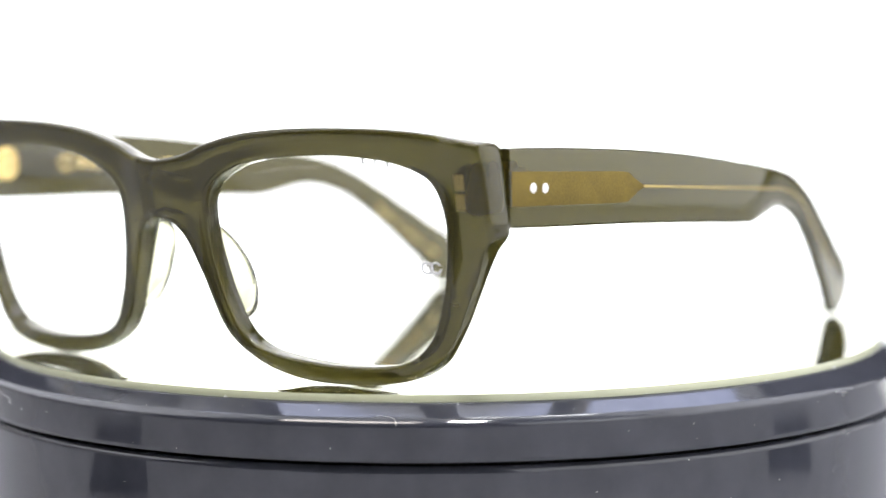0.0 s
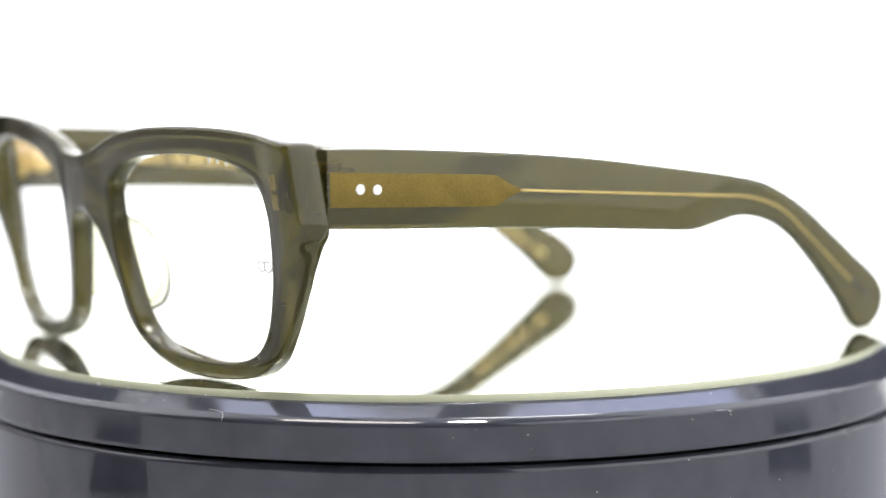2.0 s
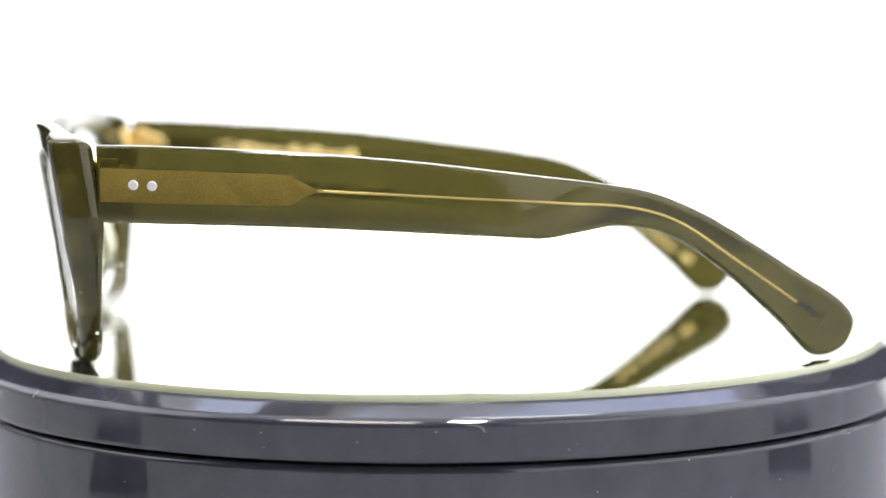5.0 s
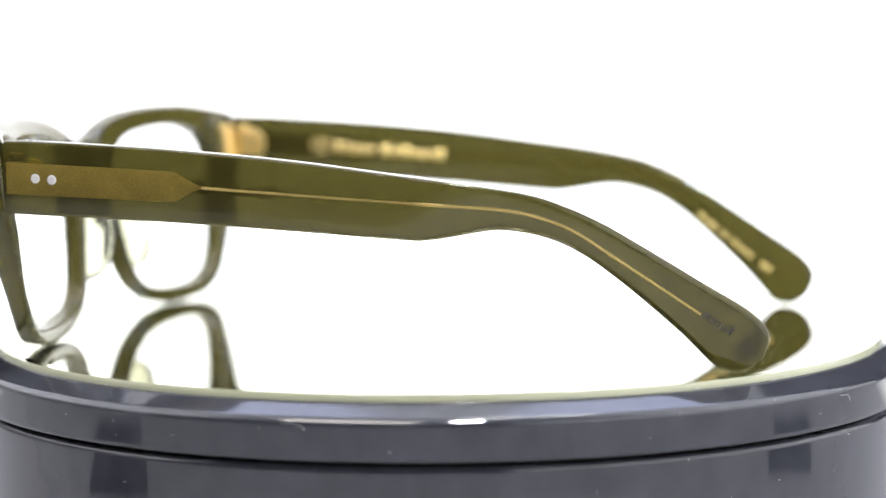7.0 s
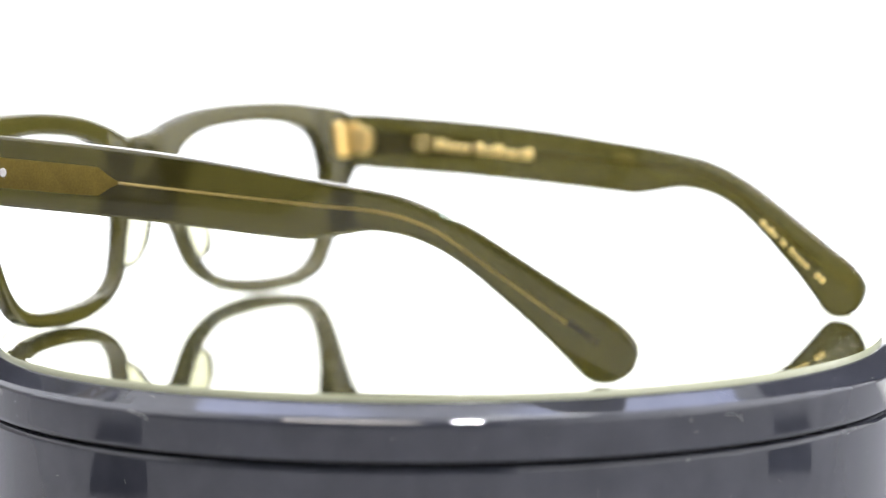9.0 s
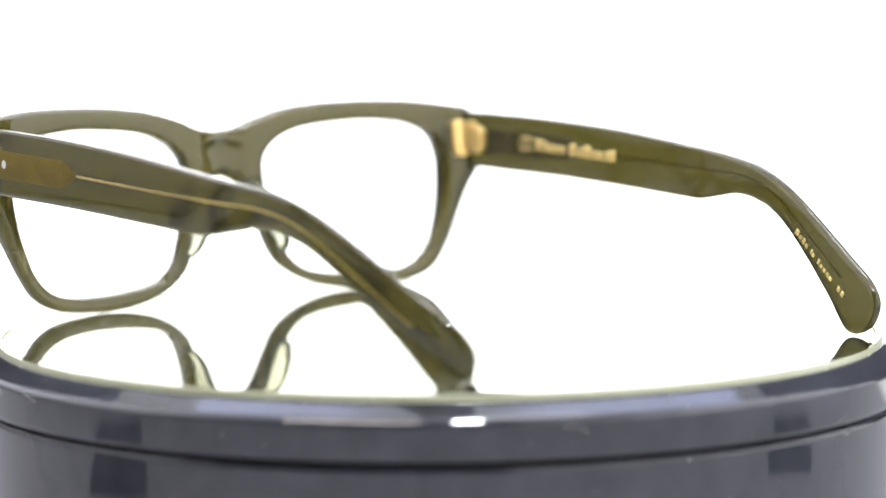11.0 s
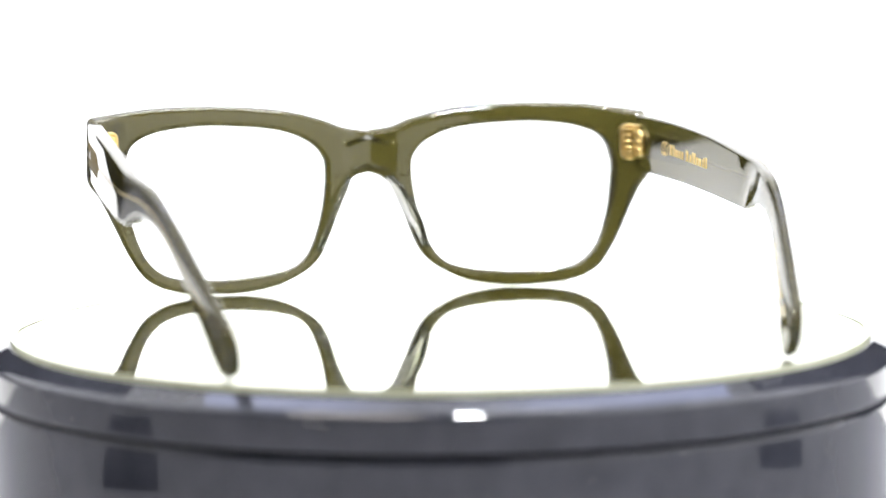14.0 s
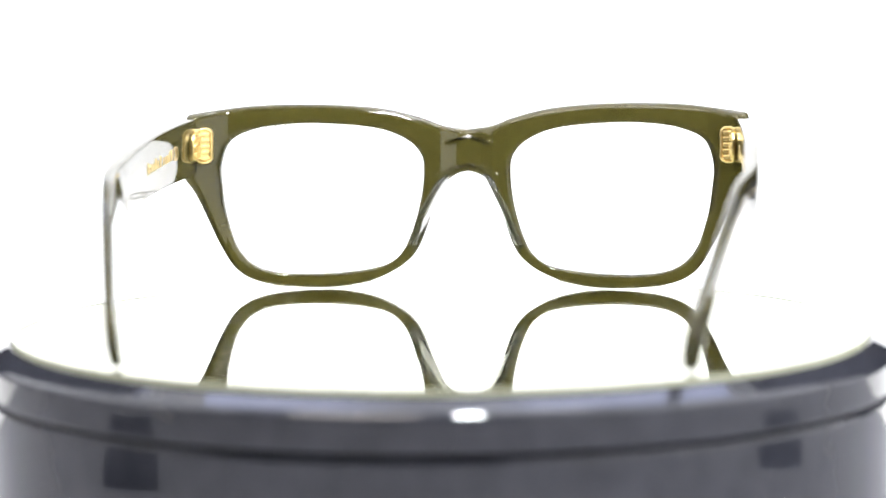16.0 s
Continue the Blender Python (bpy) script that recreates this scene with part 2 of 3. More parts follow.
def slim(u):
    """The rims are thinner than the bridge and much thinner than the ends."""
    a, b = min(1.0, max(0.0, (abs(u) - 3) / 8)), min(1.0, max(0.0, (69 - abs(u)) / 8))
    return 1 - (0.08 + 0.17 * a * a * (3 - 2 * a)) * b * b * (3 - 2 * b)


def place_front(side):
    return lambda u, z, d: Vector((side * u + MID, back_y(u, z) - d * slim(u) + (end_swell(u) + saddle(u)) * max(0, 1 - d / THICK), z)) * MM


TOP = [(0, 40.0), (6.0, 40.9), (12, 43.1), (21, 45.3), (32, 46.4), (44, 46.7), (55, 46.4), (64, 45.4), (69.9, 44.55)]
END = [(70.5, 44.4), (70.95, 44.05), (71.25, 43.5), (71.4, 42.8), (71.55, 40), (71.7, 36), (71.8, 32.5)]
LOW = [(71.9, 30.4), (71.7, 28.9), (71.1, 27.4), (69.0, 24.6), (65.6, 17.8), (62.0, 10.3), (57.8, 4.4), (51, 1.2), (39.5, 0.0), (29.3, 0.5), (20.2, 3.2), (13.0, 8.7), (8.7, 19.0), (5.8, 25.6), (3.0, 28.3), (0, 29.1)]
EYE_LOOP = [(62.3, 32), (60.2, 37.4), (54.6, 40.2), (47, 41.4), (37.5, 41.6), (24, 40.4), (16.4, 37.8), (12.3, 34.2), (11.2, 30.0),
            (12.0, 21.8), (14.3, 13.5), (17.6, 7.7), (24, 4.8), (38.5, 3.5), (51, 4.6), (57.4, 9.1), (60.8, 17.7), (62.3, 27)]
HEART = np.array((37.0, 24.0))
THICK = 6.0
STEPS = [0.02] + [0.08 * k for k in range(1, 12)] + [0.94, 0.98]      # across the rim's faces


def front_frame():
    loop = spline(TOP, 8) + [np.array(q) for q in END] + spline(LOW, 8)
    loop = resample(loop, 330)
    seam = [np.array((0, z)) for z in np.linspace(29.1, 40.0, 9)[1:-1]]
    first_seam = len(loop)
    loop = loop + seam
    n = len(loop)
    nrm = inward(loop)
    for _ in range(6):
        nrm = [nrm[k - 1] + 2 * nrm[k] + nrm[(k + 1) % n] for k in range(n)]
        nrm = [m / np.hypot(*m) for m in nrm]
    nrm[0], nrm[first_seam - 1] = np.array((0, -1.0)), np.array((0, 1.0))
    eye = spline(EYE_LOOP, 14, closed=True)
    rel = np.array([q - HEART for q in eye])
    ang, rad = np.arctan2(rel[:, 1], rel[:, 0]), np.hypot(rel[:, 0], rel[:, 1])
    order = np.argsort(ang)
    ang, rad = ang[order], rad[order]
    bm = bmesh.new()
    for side in (1, -1):
        put = place_front(side)
        cols = []
        for k, q in enumerate(loop):
            d = q - HEART
            a = math.atan2(d[1], d[0])
            w = d / np.hypot(*d)
            r = np.interp(a, ang, rad, period=2 * math.pi)
            hole = HEART + w * r
            b, bi = 1.1, 0.95
            outer = min(1.0, max(0.0, (q[0] - 53) / 7)) * min(1.0, max(0.0, (27 - q[1]) / 5)) if q[1] < 28 else 0.0
            wide = b + 1.3 * outer
            back = min(2.3, 0.42 * float(np.hypot(*(q - hole))))
            pts = [(hole + w * bi, THICK)]
            flat_o, flat_b = (q + nrm[k] * wide, q + nrm[k] * back) if k < first_seam else (q, q)
            for f in STEPS:
                pts.append(((hole + w * bi) * (1 - f) + flat_o * f, THICK))
            if k < first_seam:
                pts += [(q + nrm[k] * wide * (1 - math.sin(e)), THICK - b * (1 - math.cos(e)) * wide / b * 0.8) for e in (0, 0.4, 0.8, 1.2, math.pi / 2)]
                pts += [(q + nrm[k] * back * (1 - math.cos(e)), 1.05 * back * (1 - math.sin(e))) for e in (0, 0.4, 0.8, 1.2, math.pi / 2)]
            else:
                pts += [(q, THICK)] * 5 + [(q, 0)] * 5
            rb = min(1.5, 0.3 * float(np.hypot(*(q - hole))))
            for f in STEPS[::-1]:
                pts.append(((hole + w * rb) * (1 - f) + flat_b * f, 0))
            pts.append((hole + w * rb, 0))
            pts += [(hole + w * rb * (1 - math.cos(e)), rb * (1 - math.sin(e))) for e in (1.3, 1.0, 0.7, 0.35, 0)]
            pts += [(hole + w * bi * (1 - math.cos(e)), THICK - bi * (1 - math.sin(e))) for e in (0, 0.35, 0.7, 1.0, 1.3)]
            cols.append([bm.verts.new(put(p[0], p[1], dd)) for p, dd in pts])
        for k in range(n):
            a, c = cols[k], cols[(k + 1) % n]
            for j in range(len(a)):
                j2 = (j + 1) % len(a)
                bm.faces.new((a[j], a[j2], c[j2], c[j]))
    dead = [f for f in bm.faces if all(abs(v.co.x - MID * MM) < 1e-7 for v in f.verts)]
    bmesh.ops.delete(bm, geom=dead, context="FACES")
    bmesh.ops.remove_doubles(bm, verts=bm.verts, dist=2e-6)
    bmesh.ops.recalc_face_normals(bm, faces=bm.faces)
    bm.faces.index_update()
    return bm


def seated(ob):
    ob.matrix_basis = SEAT
    return ob


FRONT = seated(part("front_frame", front_frame(), ACETATE, GLASSES, "olive green translucent acetate front"))


def lens_mesh(side):
    eye = spline(EYE_LOOP, 6, closed=True)
    bm = bmesh.new()
    put = place_front(side)
    for d, flip in ((3.7, False), (2.2, True)):
        rings = [[bm.verts.new(put(*(HEART + (q - HEART) * (1 + 0.2 / 25) * s), d + 0.6 * (1 - s * s))) for q in eye] for s in (1, 0.75, 0.5, 0.25)]
        mid = bm.verts.new(put(*HEART, d + 0.6))
        n = len(eye)
        for a, b in zip(rings, rings[1:]):
            for k in range(n):
                bm.faces.new((a[k], a[(k + 1) % n], b[(k + 1) % n], b[k]))
        for k in range(n):
            bm.faces.new((rings[-1][k], rings[-1][(k + 1) % n], mid))
        if not flip:
            rim = rings[0]
        else:
            for k in range(n):
                bm.faces.new((rim[k], rim[(k + 1) % n], rings[0][(k + 1) % n], rings[0][k]))
    bmesh.ops.recalc_face_normals(bm, faces=bm.faces)
    bm.faces.index_update()
    return bm


LENSES = []
for side in (1, -1):
    ob = seated(part("lens", lens_mesh(side), LENS, FRONT.parent, "clear demo lens"))
    ob.visible_shadow = False
    LENSES.append(ob)


# ---- temples: profile along s from the joint, z up; d from the outer face inwards ----
T_TOP = [(0, 43.3), (10.9, 43.0), (33.9, 41.7), (56, 39.8), (77.5, 37.1), (93.1, 35.0), (103.3, 33.0), (113.6, 28.7), (123.7, 22.7), (133.8, 16.3), (141.5, 11.4), (144.8, 7.4), (144.2, 4.0), (143, 2.1)]
T_LOW = [(0, 29.3), (10.6, 28.8), (33.6, 27.9), (55.8, 26.6), (77.4, 25.1), (82.7, 24.9), (90, 26.0), (96.1, 26.8), (103.3, 25.7), (110.2, 22.8), (118.1, 17.0), (128.2, 8.0), (134.5, 1.5), (137.2, 0.1), (140.4, 0.4), (143, 2.1)]
T_THICK = 3.4


def temple_place(side, joint, lean):
    """side 1: outer face towards +x. lean: degrees that the temple leans inwards. It bows out, and its end turns in."""
    c, s = math.cos(radians(lean)), math.sin(radians(lean))

    def put(u, z, d):
        along = 0.80 * (u - 80) - 0.60 * (z - 36) - 3
        bend = min(1.0, max(0.0, along / 16)) if u > 70 else 0.0
        bow = -1.0 * math.sin(math.pi * min(u, 88) / 88) + 13.2 * bend * (2 - bend) * max(0.0, along / 66) ** 1.05
        thin = 1 - 0.28 * min(1.0, max(0.0, (u - 78) / 34))
        x, y = -d * thin - bow, u
        return Vector((joint[0] + side * (x * c - y * s), joint[1] + x * s + y * c, z)) * MM
    return put


def temple_body(put):
    n = 110
    tops, lows = resample(spline(T_TOP, 10), n), resample(spline(T_LOW, 10), n)
    bm = bmesh.new()
    rings = []
    for i, (a, c) in enumerate(zip(tops, lows)):
        gap = np.hypot(*(c - a))
        e = (c - a) / gap if gap > 1e-6 else np.zeros(2)
        T = T_THICK
        m = 1.0 * max(0.0, 1 - gap / 4.0) ** 2 if i > n // 2 else 0.0
        soft = min(1.0, max(0.0, (a[0] - 80) / 30))
        r = [min(q + (1.45 - q) * soft, gap * 0.45 + 1e-4) for q in (0.75, 1.0, 0.6, 0.6)]

        def corner(v0, d0, rad, start):
            return [(v0 + rad * math.cos(start + k * math.pi / 10), d0 + rad * math.sin(start + k * math.pi / 10)) for k in range(6)]
        pts = corner(r[0], r[0], r[0], math.pi)[0:]
        pts += [(gap / 2, 0)]
        pts += corner(gap - r[1], r[1], r[1], -math.pi / 2)
        pts += corner(gap - r[2], T - r[2], r[2], 0)
        pts += [(gap / 2, T)]
        pts += corner(r[3], T - r[3], r[3], math.pi / 2)
        rings.append([bm.verts.new(put(*(a + e * v), m + d * (T - 2 * m) / T)) for v, d in pts])
    for a, b in zip(rings, rings[1:]):
        for j in range(len(a)):
            j2 = (j + 1) % len(a)
            bm.faces.new((a[j], a[j2], b[j2], b[j]))
    bm.faces.new(rings[0])
    bmesh.ops.remove_doubles(bm, verts=bm.verts, dist=1e-6)
    bmesh.ops.recalc_face_normals(bm, faces=bm.faces)
    bm.faces.index_update()
    return sharp_by_angle(bm, 60)


def strip(upper, lower, put, d0, d1):
    """A thin plate between two lines of equal length that follows the temple's bow."""
    bm = bmesh.new()
    rings = []
    for a, c in zip(upper, lower):
        rows = [(a, d1), (a, d0 + 0.03), (a + (c - a) * 0.02, d0), (a + (c - a) * 0.5, d0), (a + (c - a) * 0.98, d0), (c, d0 + 0.03), (c, d1), (a + (c - a) * 0.5, d1)]
        rings.append([bm.verts.new(put(*q, d)) for q, d in rows])
    for a, b in zip(rings, rings[1:]):
        for j in range(8):
            bm.faces.new((a[j], a[(j + 1) % 8], b[(j + 1) % 8], b[j]))
    bm.faces.new(rings[0]), bm.faces.new(rings[-1])
    bmesh.ops.recalc_face_normals(bm, faces=bm.faces)
    bm.faces.index_update()
    return sharp_by_angle(bm, 40)


def bars(line, height, widths, put, depth):
    """Small raised bars along a line of (s, z), as lettering too fine to read."""
    bm = bmesh.new()
    (s0, z0), (s1, z1) = line
    long = math.hypot(s1 - s0, z1 - z0)
    e, f = np.array(((s1 - s0) / long, (z1 - z0) / long)), None
    f = np.array((-e[1], e[0]))
    at, total = 0.0, sum(w for w, _, _ in widths)
    for w, h, ink in widths:
        step = w * long / total
        if ink:
            q = np.array((s0, z0)) + e * at
            low, high = f * (-height / 2), f * (height * (h - 0.5))
            for cells in ((low, high),):
                c4 = [q + cells[0], q + e * step * 0.72 + cells[0], q + e * step * 0.72 + cells[1], q + cells[1]]
                va = [bm.verts.new(put(*c, depth)) for c in c4]
                vb = [bm.verts.new(put(*c, depth + 0.04)) for c in c4]
                bm.faces.new(va), bm.faces.new(vb)
                for k in range(4):
                    bm.faces.new((va[k], va[(k + 1) % 4], vb[(k + 1) % 4], vb[k]))
        at += step
    bmesh.ops.recalc_face_normals(bm, faces=bm.faces)
    bm.faces.index_update()
    return bm


def band(centre, r0, r1, a0, a1, put, depth, n=28):
    """A flat ring, or a piece of one."""
    bm = bmesh.new()
    cols = []
    for a in np.linspace(a0, a1, n):
        w = np.array((math.cos(a), math.sin(a)))
        cols.append([bm.verts.new(put(*(np.array(centre) + w * r), d)) for r, d in ((r0, depth), (r1, depth), (r1, depth + 0.04), (r0, depth + 0.04))])
    for a, b in zip(cols, cols[1:]):
        for j in range(4):
            bm.faces.new((a[j], a[(j + 1) % 4], b[(j + 1) % 4], b[j]))
    bmesh.ops.remove_doubles(bm, verts=bm.verts, dist=1e-7)
    bmesh.ops.recalc_face_normals(bm, faces=bm.faces)
    bm.faces.index_update()
    return bm


def lettering(words, size, place):
    """Built-in font, as a mesh; place(x, y) gives the point, in the font's own units times size."""
    curve = bpy.data.curves.new("words", "FONT")
    curve.body, curve.size, curve.extrude, curve.resolution_u = words, size, 0.02, 3
    tmp = new("words", curve)
    bpy.context.view_layer.update()
    me = bpy.data.meshes.new_from_object(tmp)
    bpy.data.objects.remove(tmp)
    bm = bmesh.new()
    bm.from_mesh(me)
    for v in bm.verts:
        v.co = place(v.co.x, v.co.y, v.co.z)
    bm.faces.index_update()
    return bm


def hinge_leaf(s0, s1, z0, z1, put, d0, d1):
    """A metal leaf with rounded ends, a raised lip and a sunk middle."""
    r = 0.42 * (s1 - s0)
    loop = []
    for cs, cz, a0 in ((s1 - r, z0 + r, -90), (s1 - r, z1 - r, 0), (s0 + r, z1 - r, 90), (s0 + r, z0 + r, 180)):
        loop += [np.array((cs + r * math.cos(radians(a0 + k * 15)), cz + r * math.sin(radians(a0 + k * 15)))) for k in range(7)]
    return slab(loop, [(0, d0), (0, d1 - 0.3), (0.1, d1 - 0.08), (0.3, d1), (0.5, d1 - 0.02), (0.62, d1 - 0.15), (0.66, d1 - 0.5), (0.8, d1 - 0.55)], put)


def tooth(s0, s1, z0, z1, put, d0, d1):
    """One small rounded tooth of a hinge, proud of its leaf."""
    loop = [np.array(q, float) for q in ((s0, z0), (s1, z0), (s1, z1), (s0, z1))]
    return slab(loop, [(0, d0), (0, d1 - 0.25), (0.08, d1 - 0.08), (0.25, d1)], put)


def disc_stack(centre, radius, levels):
    """Hinge knuckles: short upright barrels, one above another."""
    bm = bmesh.new()
    for z0, z1, r in levels:
        prof = [(0, z0), (r - 0.15, z0), (r, z0 + 0.15), (r, z1 - 0.15), (r - 0.15, z1), (0, z1)]
        rings = []
        for q, z in prof:
            k = 18
            rings.append([bm.verts.new(Vector((centre[0] + q * math.cos(2 * math.pi * j / k), centre[1] + q * math.sin(2 * math.pi * j / k), z)) * MM) for j in range(k)])
        for a, b in zip(rings, rings[1:]):
            for j in range(18):
                bm.faces.new((a[j], a[(j + 1) % 18], b[(j + 1) % 18], b[j]))
    bmesh.ops.remove_doubles(bm, verts=bm.verts, dist=1e-7)
    bmesh.ops.recalc_face_normals(bm, faces=bm.faces)
    bm.faces.index_update()
    return sharp_by_angle(bm, 50)


BRAND = [(1.1, 1.0, 1), (0.5, 1.0, 1), (0.5, 0.7, 1), (0.8, 0.7, 1), (0.9, 0.7, 1), (0.8, 0.7, 1), (0.5, 0, 0), (1.2, 1.0, 1), (0.9, 0.7, 1), (0.4, 1.0, 1), (0.9, 1.0, 1), (0.7, 0.7, 1), (1.2, 0.7, 1), (0.4, 0.7, 1), (0.6, 0.9, 1), (0.8, 1.0, 1)]
MADE = [(1.0, 1.0, 1), (0.8, 0.7, 1), (0.8, 1, 1), (0.8, 0.7, 1), (0.6, 0, 0), (0.4, 1, 1), (0.8, 0.7, 1), (0.6, 0, 0), (0.7, 1, 1), (0.8, 0.7, 1), (0.8, 0.7, 1), (0.7, 0.7, 1), (0.9, 0.7, 1), (1.2, 0, 0), (0.9, 1.0, 1), (0.9, 1.0, 1)]


def temple(side, joint, lean):
    put = temple_place(side, joint, lean)
    ob = seated(part("temple", temple_body(put), ACETATE, GLASSES, "olive green acetate temple with a brass core"))
    # core: a flat plate that narrows to a wire
    upper = resample(spline([(0.5, 39.25), (17, 38.45), (33, 37.65), (35.5, 37.1), (38, 35.7), (40.4, 34.65)], 6), 48)
    lower = resample(spline([(0.5, 33.1), (17, 32.5), (33, 31.95), (35.5, 32.3), (38, 33.6), (40.4, 34.45)], 6), 48)
    part("core_plate", strip(upper, lower, put, -0.03, 0.5), CORE, ob, "brass core plate in the acetate")
    wire = spline([(40.0, 34.55), (66.8, 32.8), (85, 31.6), (98.2, 30.5), (108.3, 27.4), (118.4, 20.8), (132.5, 11.1)], 12)
    part("core_wire", tube([put(q[0], q[1], 0.30) for q in wire], lambda f: 0.00040 * (1 - 0.25 * f)), WIRE, ob, "thin brass core wire")
    for s in (6.5, 9.9):
        z = 36.05 - (s - 6.5) * 0.06
        ring = [np.array((s + 0.95 * math.cos(a), z + 0.95 * math.sin(a))) for a in np.linspace(0, 2 * math.pi, 25)[:-1]]
        bm, caps = slab(ring, [(0.3, -0.16), (0.08, -0.10), (0, 0.0), (0, 0.4)], put)
        part("rivet", bm, RIVET, ob, "small round steel rivet", flat=caps)
    inner = T_THICK + 0.01
    for at in (21.6, 23.4):
        part("emblem", band((at, 35.7), 1.35, 1.75, 0, 2 * math.pi, put, inner + 0.01 * (at - 21)), GOLD, ob, "gold foil ring mark")
    tagged(part("inscription", bars(((26.0, 35.6), (54.5, 33.6)), 2.6, BRAND, put, inner), GOLD, ob, "row of gold foil lettering bars"), kind="stuff")
    bm, caps = hinge_leaf(1.4, 8.0, 32.8, 39.7, put, T_THICK - 0.2, T_THICK + 1.2)
    leaf = part("temple_hinge", bm, GOLD, ob, "gold hinge leaf")
    for z in (34.3, 36.3, 38.3):
        bm, caps = tooth(2.4, 7.0, z - 0.75, z + 0.75, put, T_THICK + 0.4, T_THICK + 1.5)
        part("hinge_tooth", bm, GOLD, leaf, "small gold hinge tooth", flat=caps)
    return ob, put


TEMPLE_A, PUT_A = temple(1, (70.4, 1.0), 0.6)


def recentred(ob, p):
    """Moves the object's origin to p without moving its mesh."""
    ob.data.transform(Matrix.Translation(-p))
    ob.matrix_basis = ob.matrix_basis @ Matrix.Translation(p)
    return ob


# the focus stays on the brass plate of this temple
cam.data.dof.focus_object = recentred([o for o in TEMPLE_A.children if o.name.startswith("core_plate")][0], PUT_A(24, 35.2, 0))
TEMPLE_B, PUT_B = temple(-1, (-72.0, 1.0), 0.4)
tagged(part("tip_inscription", bars(((117.5, 20.2), (135, 7.4)), 1.2, MADE, PUT_B, T_THICK + 0.01), GOLD, TEMPLE_B, "fine row of gold foil lettering bars"), kind="stuff")


def tip_words(x, y, z):
    e, f = np.array((-0.80, 0.60)), np.array((0.60, 0.80))
    q = np.array((137.8, 6.9)) + e * x + f * y
    return PUT_A(q[0], q[1], -0.03 - z)


part("colour_name", lettering("Forest", 2.5, tip_words), INK, TEMPLE_A, "dark printed colour name showing through the acetate")

# ---- small parts of the front ----
NOSE = [(28.5, 4.2), (27, 5.6), (19.6, 9.2), (12, 12.2), (8.3, 14.0), (5, 17.5)]


def nose_u(z):
    zs, us = zip(*NOSE[::-1])
    return float(np.interp(z, zs, us))


def pad_rise(z):
    """How far the pad stands out from the rim: it runs out at both ends."""
    k = min(1.0, max(0.0, min((28.6 - z) / 4, (z - 9.6) / 6)))
    return k * (2 - k)


def nose_pad(side):
    loop = spline([(-1.5, 28.6), (1.8, 28.4), (5.0, 26.0), (6.7, 21.5), (6.3, 16.0), (3.6, 11.6), (-1.5, 9.6)], 6)
    put = lambda q, z, d: Vector((side * (nose_u(z) - 0.8 * pad_rise(z) + max(q, 0) * 0.20 + d * 1.2) + MID, back_y(nose_u(z), z) + q, z)) * MM
    bm, caps = slab(loop, [(0.7, 0), (0.25, 0.12), (0, 0.5), (0, 0.9), (0.25, 1.3), (0.7, 1.4)], put)
    seated(part("nose_pad", bm, PAD, GLASSES, "moulded translucent acetate nose pad", flat=caps))


def front_hinge(side):
    put = lambda u, z, d: Vector((side * u + MID, back_y(u, z) + end_swell(u) + d, z)) * MM
    bm, caps = hinge_leaf(64.0, 68.1, 31.9, 41.0, put, 0.01, 1.5)
    hinge = seated(part("front_hinge", bm, GOLD, GLASSES, "gold hinge leaf with barrels"))
    for z in (33.4, 34.9, 36.4, 37.9, 39.4):
        bm, caps = tooth(64.8, 67.3, z - 0.5, z + 0.5, put, 0.6, 1.75)
        part("hinge_tooth", bm, GOLD, hinge, "small gold hinge tooth", flat=caps)
    levels = [(33.4 + k * 1.5, 34.8 + k * 1.5, 1.9 if k % 2 else 1.65) for k in range(5)]
    part("hinge_barrel", disc_stack((side * 68.2 + MID, 3.2), 1.4, levels), GOLD, hinge, "stacked gold hinge barrels")
    for z in (34.2, 37.6):
        loop = [np.array(q, float) for q in ((65.8, z - 1.4), (67.8, z - 1.4), (67.8, z + 1.4), (65.8, z + 1.4))]
        put_f = place_front(side)
        bm, caps = slab(loop, [(0, THICK - 0.3), (0, THICK + 0.015), (0.08, THICK + 0.03)], put_f)
        part("hinge_anchor", bm, ANCHOR, hinge, "dull brass anchor seen in the acetate", flat=caps)


for side in (1, -1):
    nose_pad(side)
    front_hinge(side)

put_lens = place_front(1)
MARK = [("monogram", (57.5, 22.2), 0, 2 * math.pi), ("monogram", (59.2, 22.2), 0.5, 2 * math.pi - 0.1)]
for name, at, a0, a1 in MARK:
    part(name, band(at, 0.75, 1.15, a0, a1, put_lens, 4.1), WHITE_INK, LENSES[0], "white printed ring mark")


# ---- dust and lint ----
def flecks(places, size, stretch=1.0):
    """Tiny lumps, each a squashed, turned octahedron."""
    bm = bmesh.new()
    for p in places:
        m = Matrix.Translation(p) @ Euler([random.uniform(0, 6.3) for _ in range(3)]).to_matrix().to_4x4()
        r = size * random.uniform(0.5, 1.4)
        v = [bm.verts.new(m @ (Vector(c) * r)) for c in ((stretch, 0, 0), (-stretch, 0, 0), (0, 1, 0), (0, -1, 0), (0, 0, 0.6), (0, 0, -0.6))]
        for a, b, c in ((0, 2, 4), (2, 1, 4), (1, 3, 4), (3, 0, 4), (2, 0, 5), (1, 2, 5), (3, 1, 5), (0, 3, 5)):
            bm.faces.new((v[a], v[b], v[c]))
    bm.faces.index_update()
    return bm


def on_rim(angle, z):
    r = 0.0995 if z < -0.005 else 0.0950 + (-0.00185 - z) / 0.00195 * 0.0036 if z < -0.00185 else 0.0944
    return Vector((r * math.cos(radians(angle)), r * math.sin(radians(angle)), z))


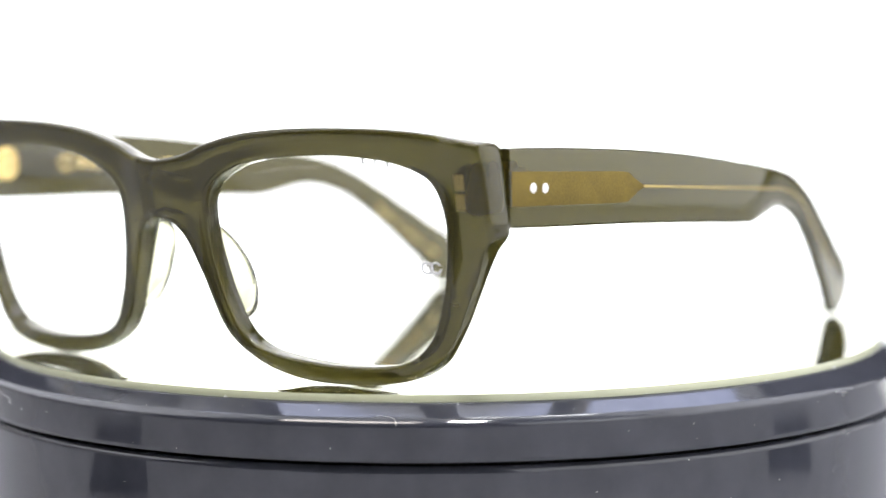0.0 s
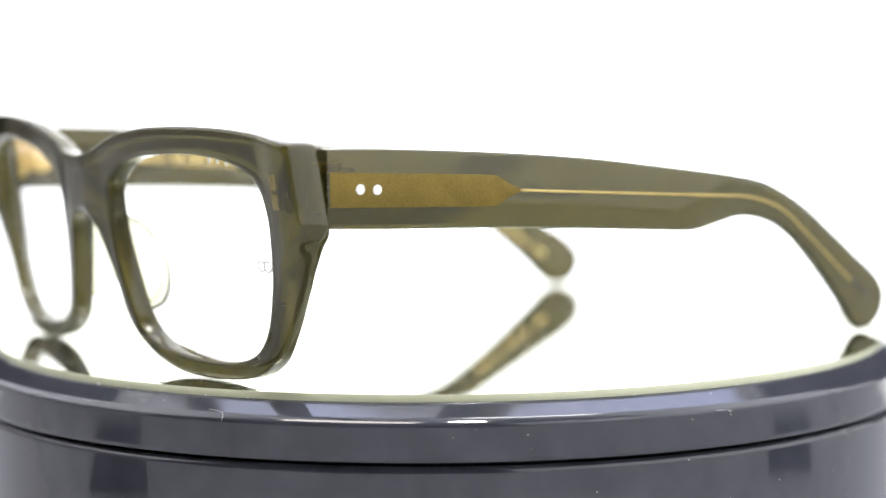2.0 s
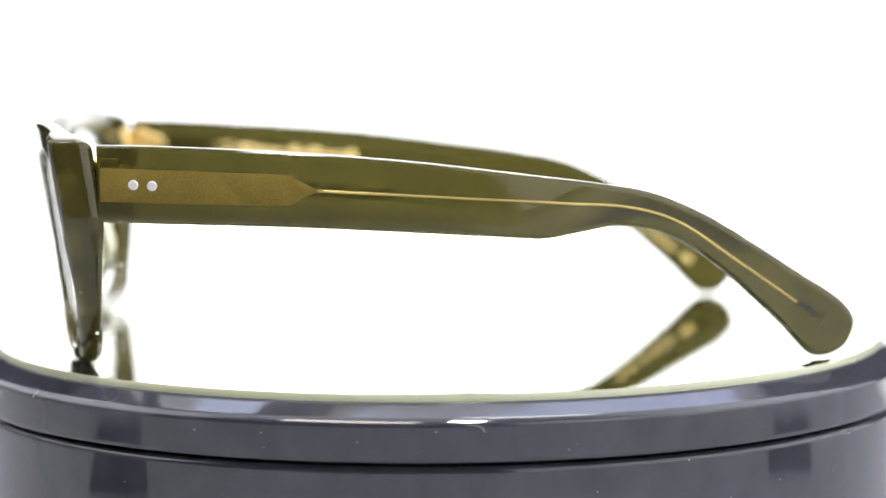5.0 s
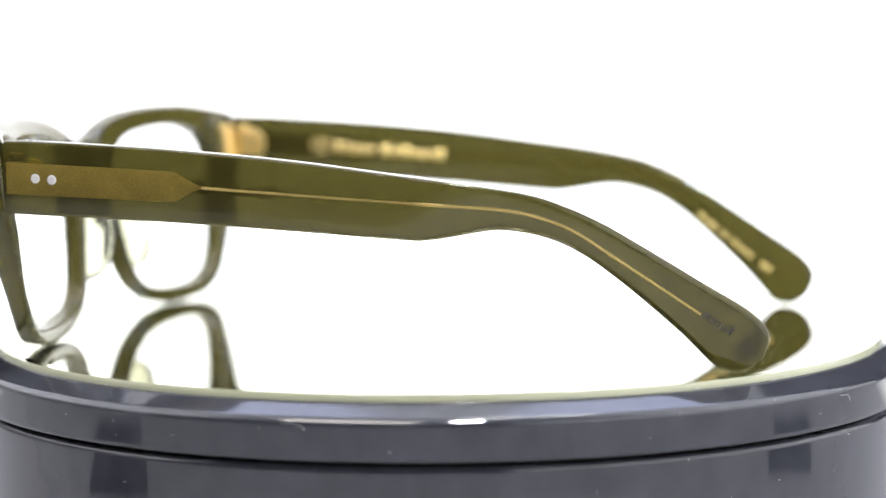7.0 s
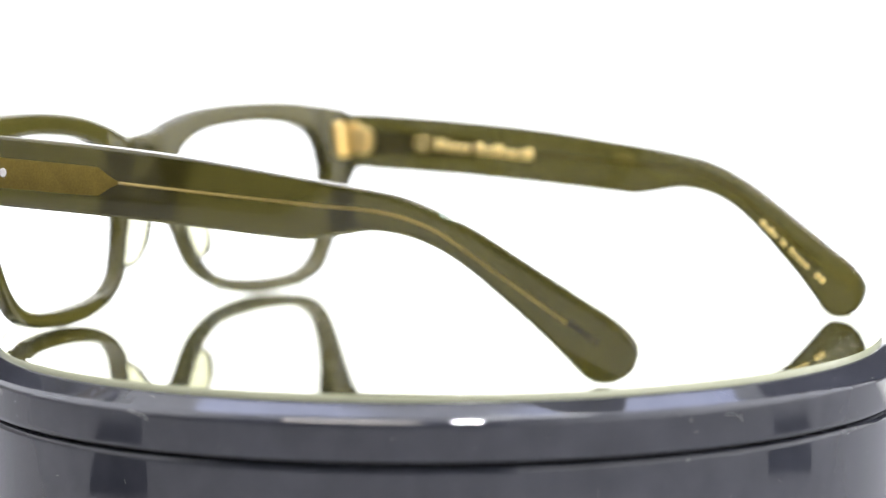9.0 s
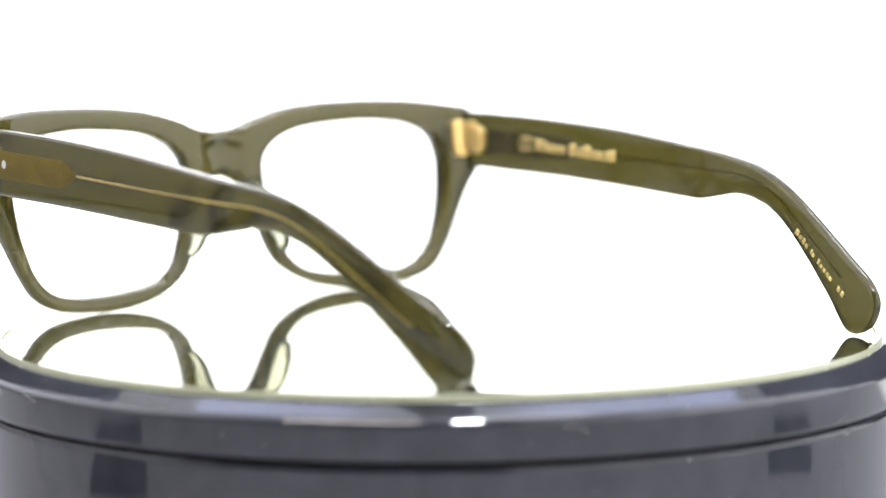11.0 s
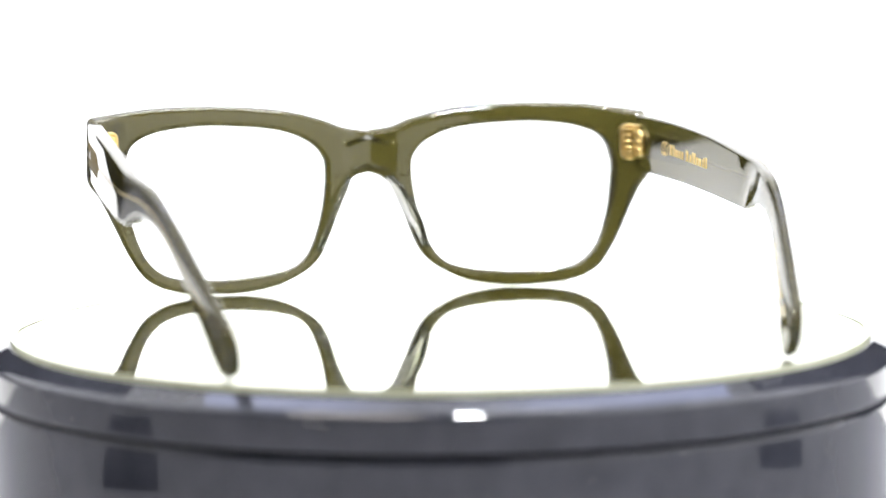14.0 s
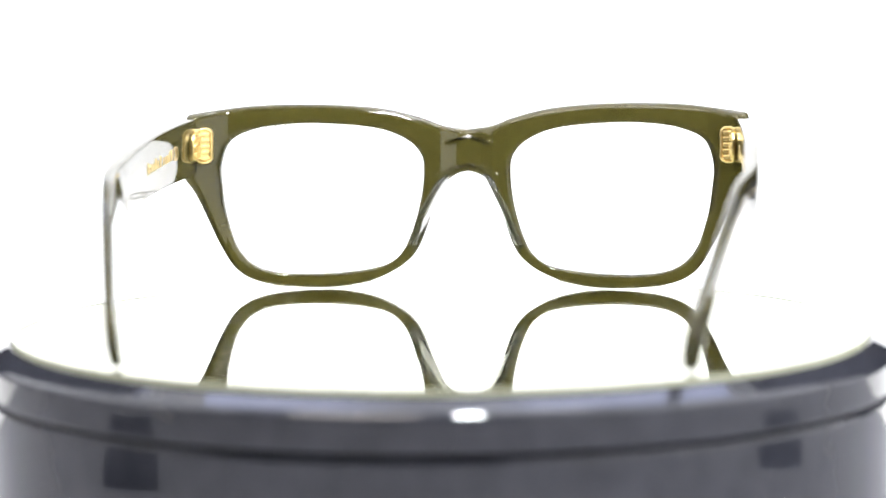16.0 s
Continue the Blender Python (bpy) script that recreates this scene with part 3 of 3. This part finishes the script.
random.seed(5)
tagged(part("dust", flecks([on_rim(random.uniform(-180, 180), random.uniform(-0.011, -0.0022)) for _ in range(70)], 0.00007, 1.3), DUST, PLATTER, "fine pale dust"), kind="stuff")
tagged(part("dust", flecks([Vector((0.0946 * math.cos(a), 0.0946 * math.sin(a), -0.0015)) for a in [random.uniform(0, 6.28) for _ in range(70)]], 0.00014, 1.5), DUST, PLATTER, "fine pale dust"), kind="stuff")
tagged(part("dust", flecks([Vector((0.0989 * math.cos(a), 0.0989 * math.sin(a), random.uniform(-0.034, -0.0125))) for a in [random.uniform(-2.6, -0.5) for _ in range(22)]], 0.00008, 1.2), DUST, TABLE, "fine pale dust"), kind="stuff")
for at, z in ((-45.5, -0.0046), (-152, -0.0062), (20, -0.0056), (-100, -0.0034)):
    hair = [on_rim(at + 2.6 * f + 0.5 * math.sin(4 * f), z - 0.0014 * f * f) * (1 + 0.0012) for f in np.linspace(0, 1, 9)]
    part("lint", tube(hair, 0.000028, 5), DUST, PLATTER, "short pale lint fibre")


def on_lens():
    a, r = random.uniform(0, 6.28), math.sqrt(random.uniform(0, 0.9)) * 0.92
    q = HEART + np.array((25 * math.cos(a), 19 * math.sin(a))) * r
    return q


for side, ob in zip((1, -1), LENSES):
    put = place_front(side)
    tagged(part("dust", flecks([put(*on_lens(), 4.35) for _ in range(34)], 0.00008, 1.8), DUST, ob, "fine pale dust"), kind="stuff")
# fine maker's marks on the demo lens
for at, w, h in (((46.5, 40.3), 0.5, 1.5), ((49.0, 40.2), 0.4, 1.6), ((51.4, 39.9), 0.5, 1.4), ((62.0, 15.8), 0.9, 0.5), ((53.5, 5.2), 0.9, 0.6)):
    bm, caps = slab([np.array(q, float) for q in ((at[0], at[1]), (at[0] + w, at[1]), (at[0] + w, at[1] + h), (at[0], at[1] + h))], [(0, 3.9), (0.03, 4.1)], place_front(1))
    part("fine_mark", bm, WHITE_INK, LENSES[0], "tiny white printed mark")


def motions():
    """The platter turns at a steady rate and carries the glasses."""
    for ob in (PLATTER, GLASSES):
        walk(ob, [(t, pose(0, 0, 0, 0, 0, TURN_0 + TURN_RATE * t)) for t in range(0, 17)])


motions()
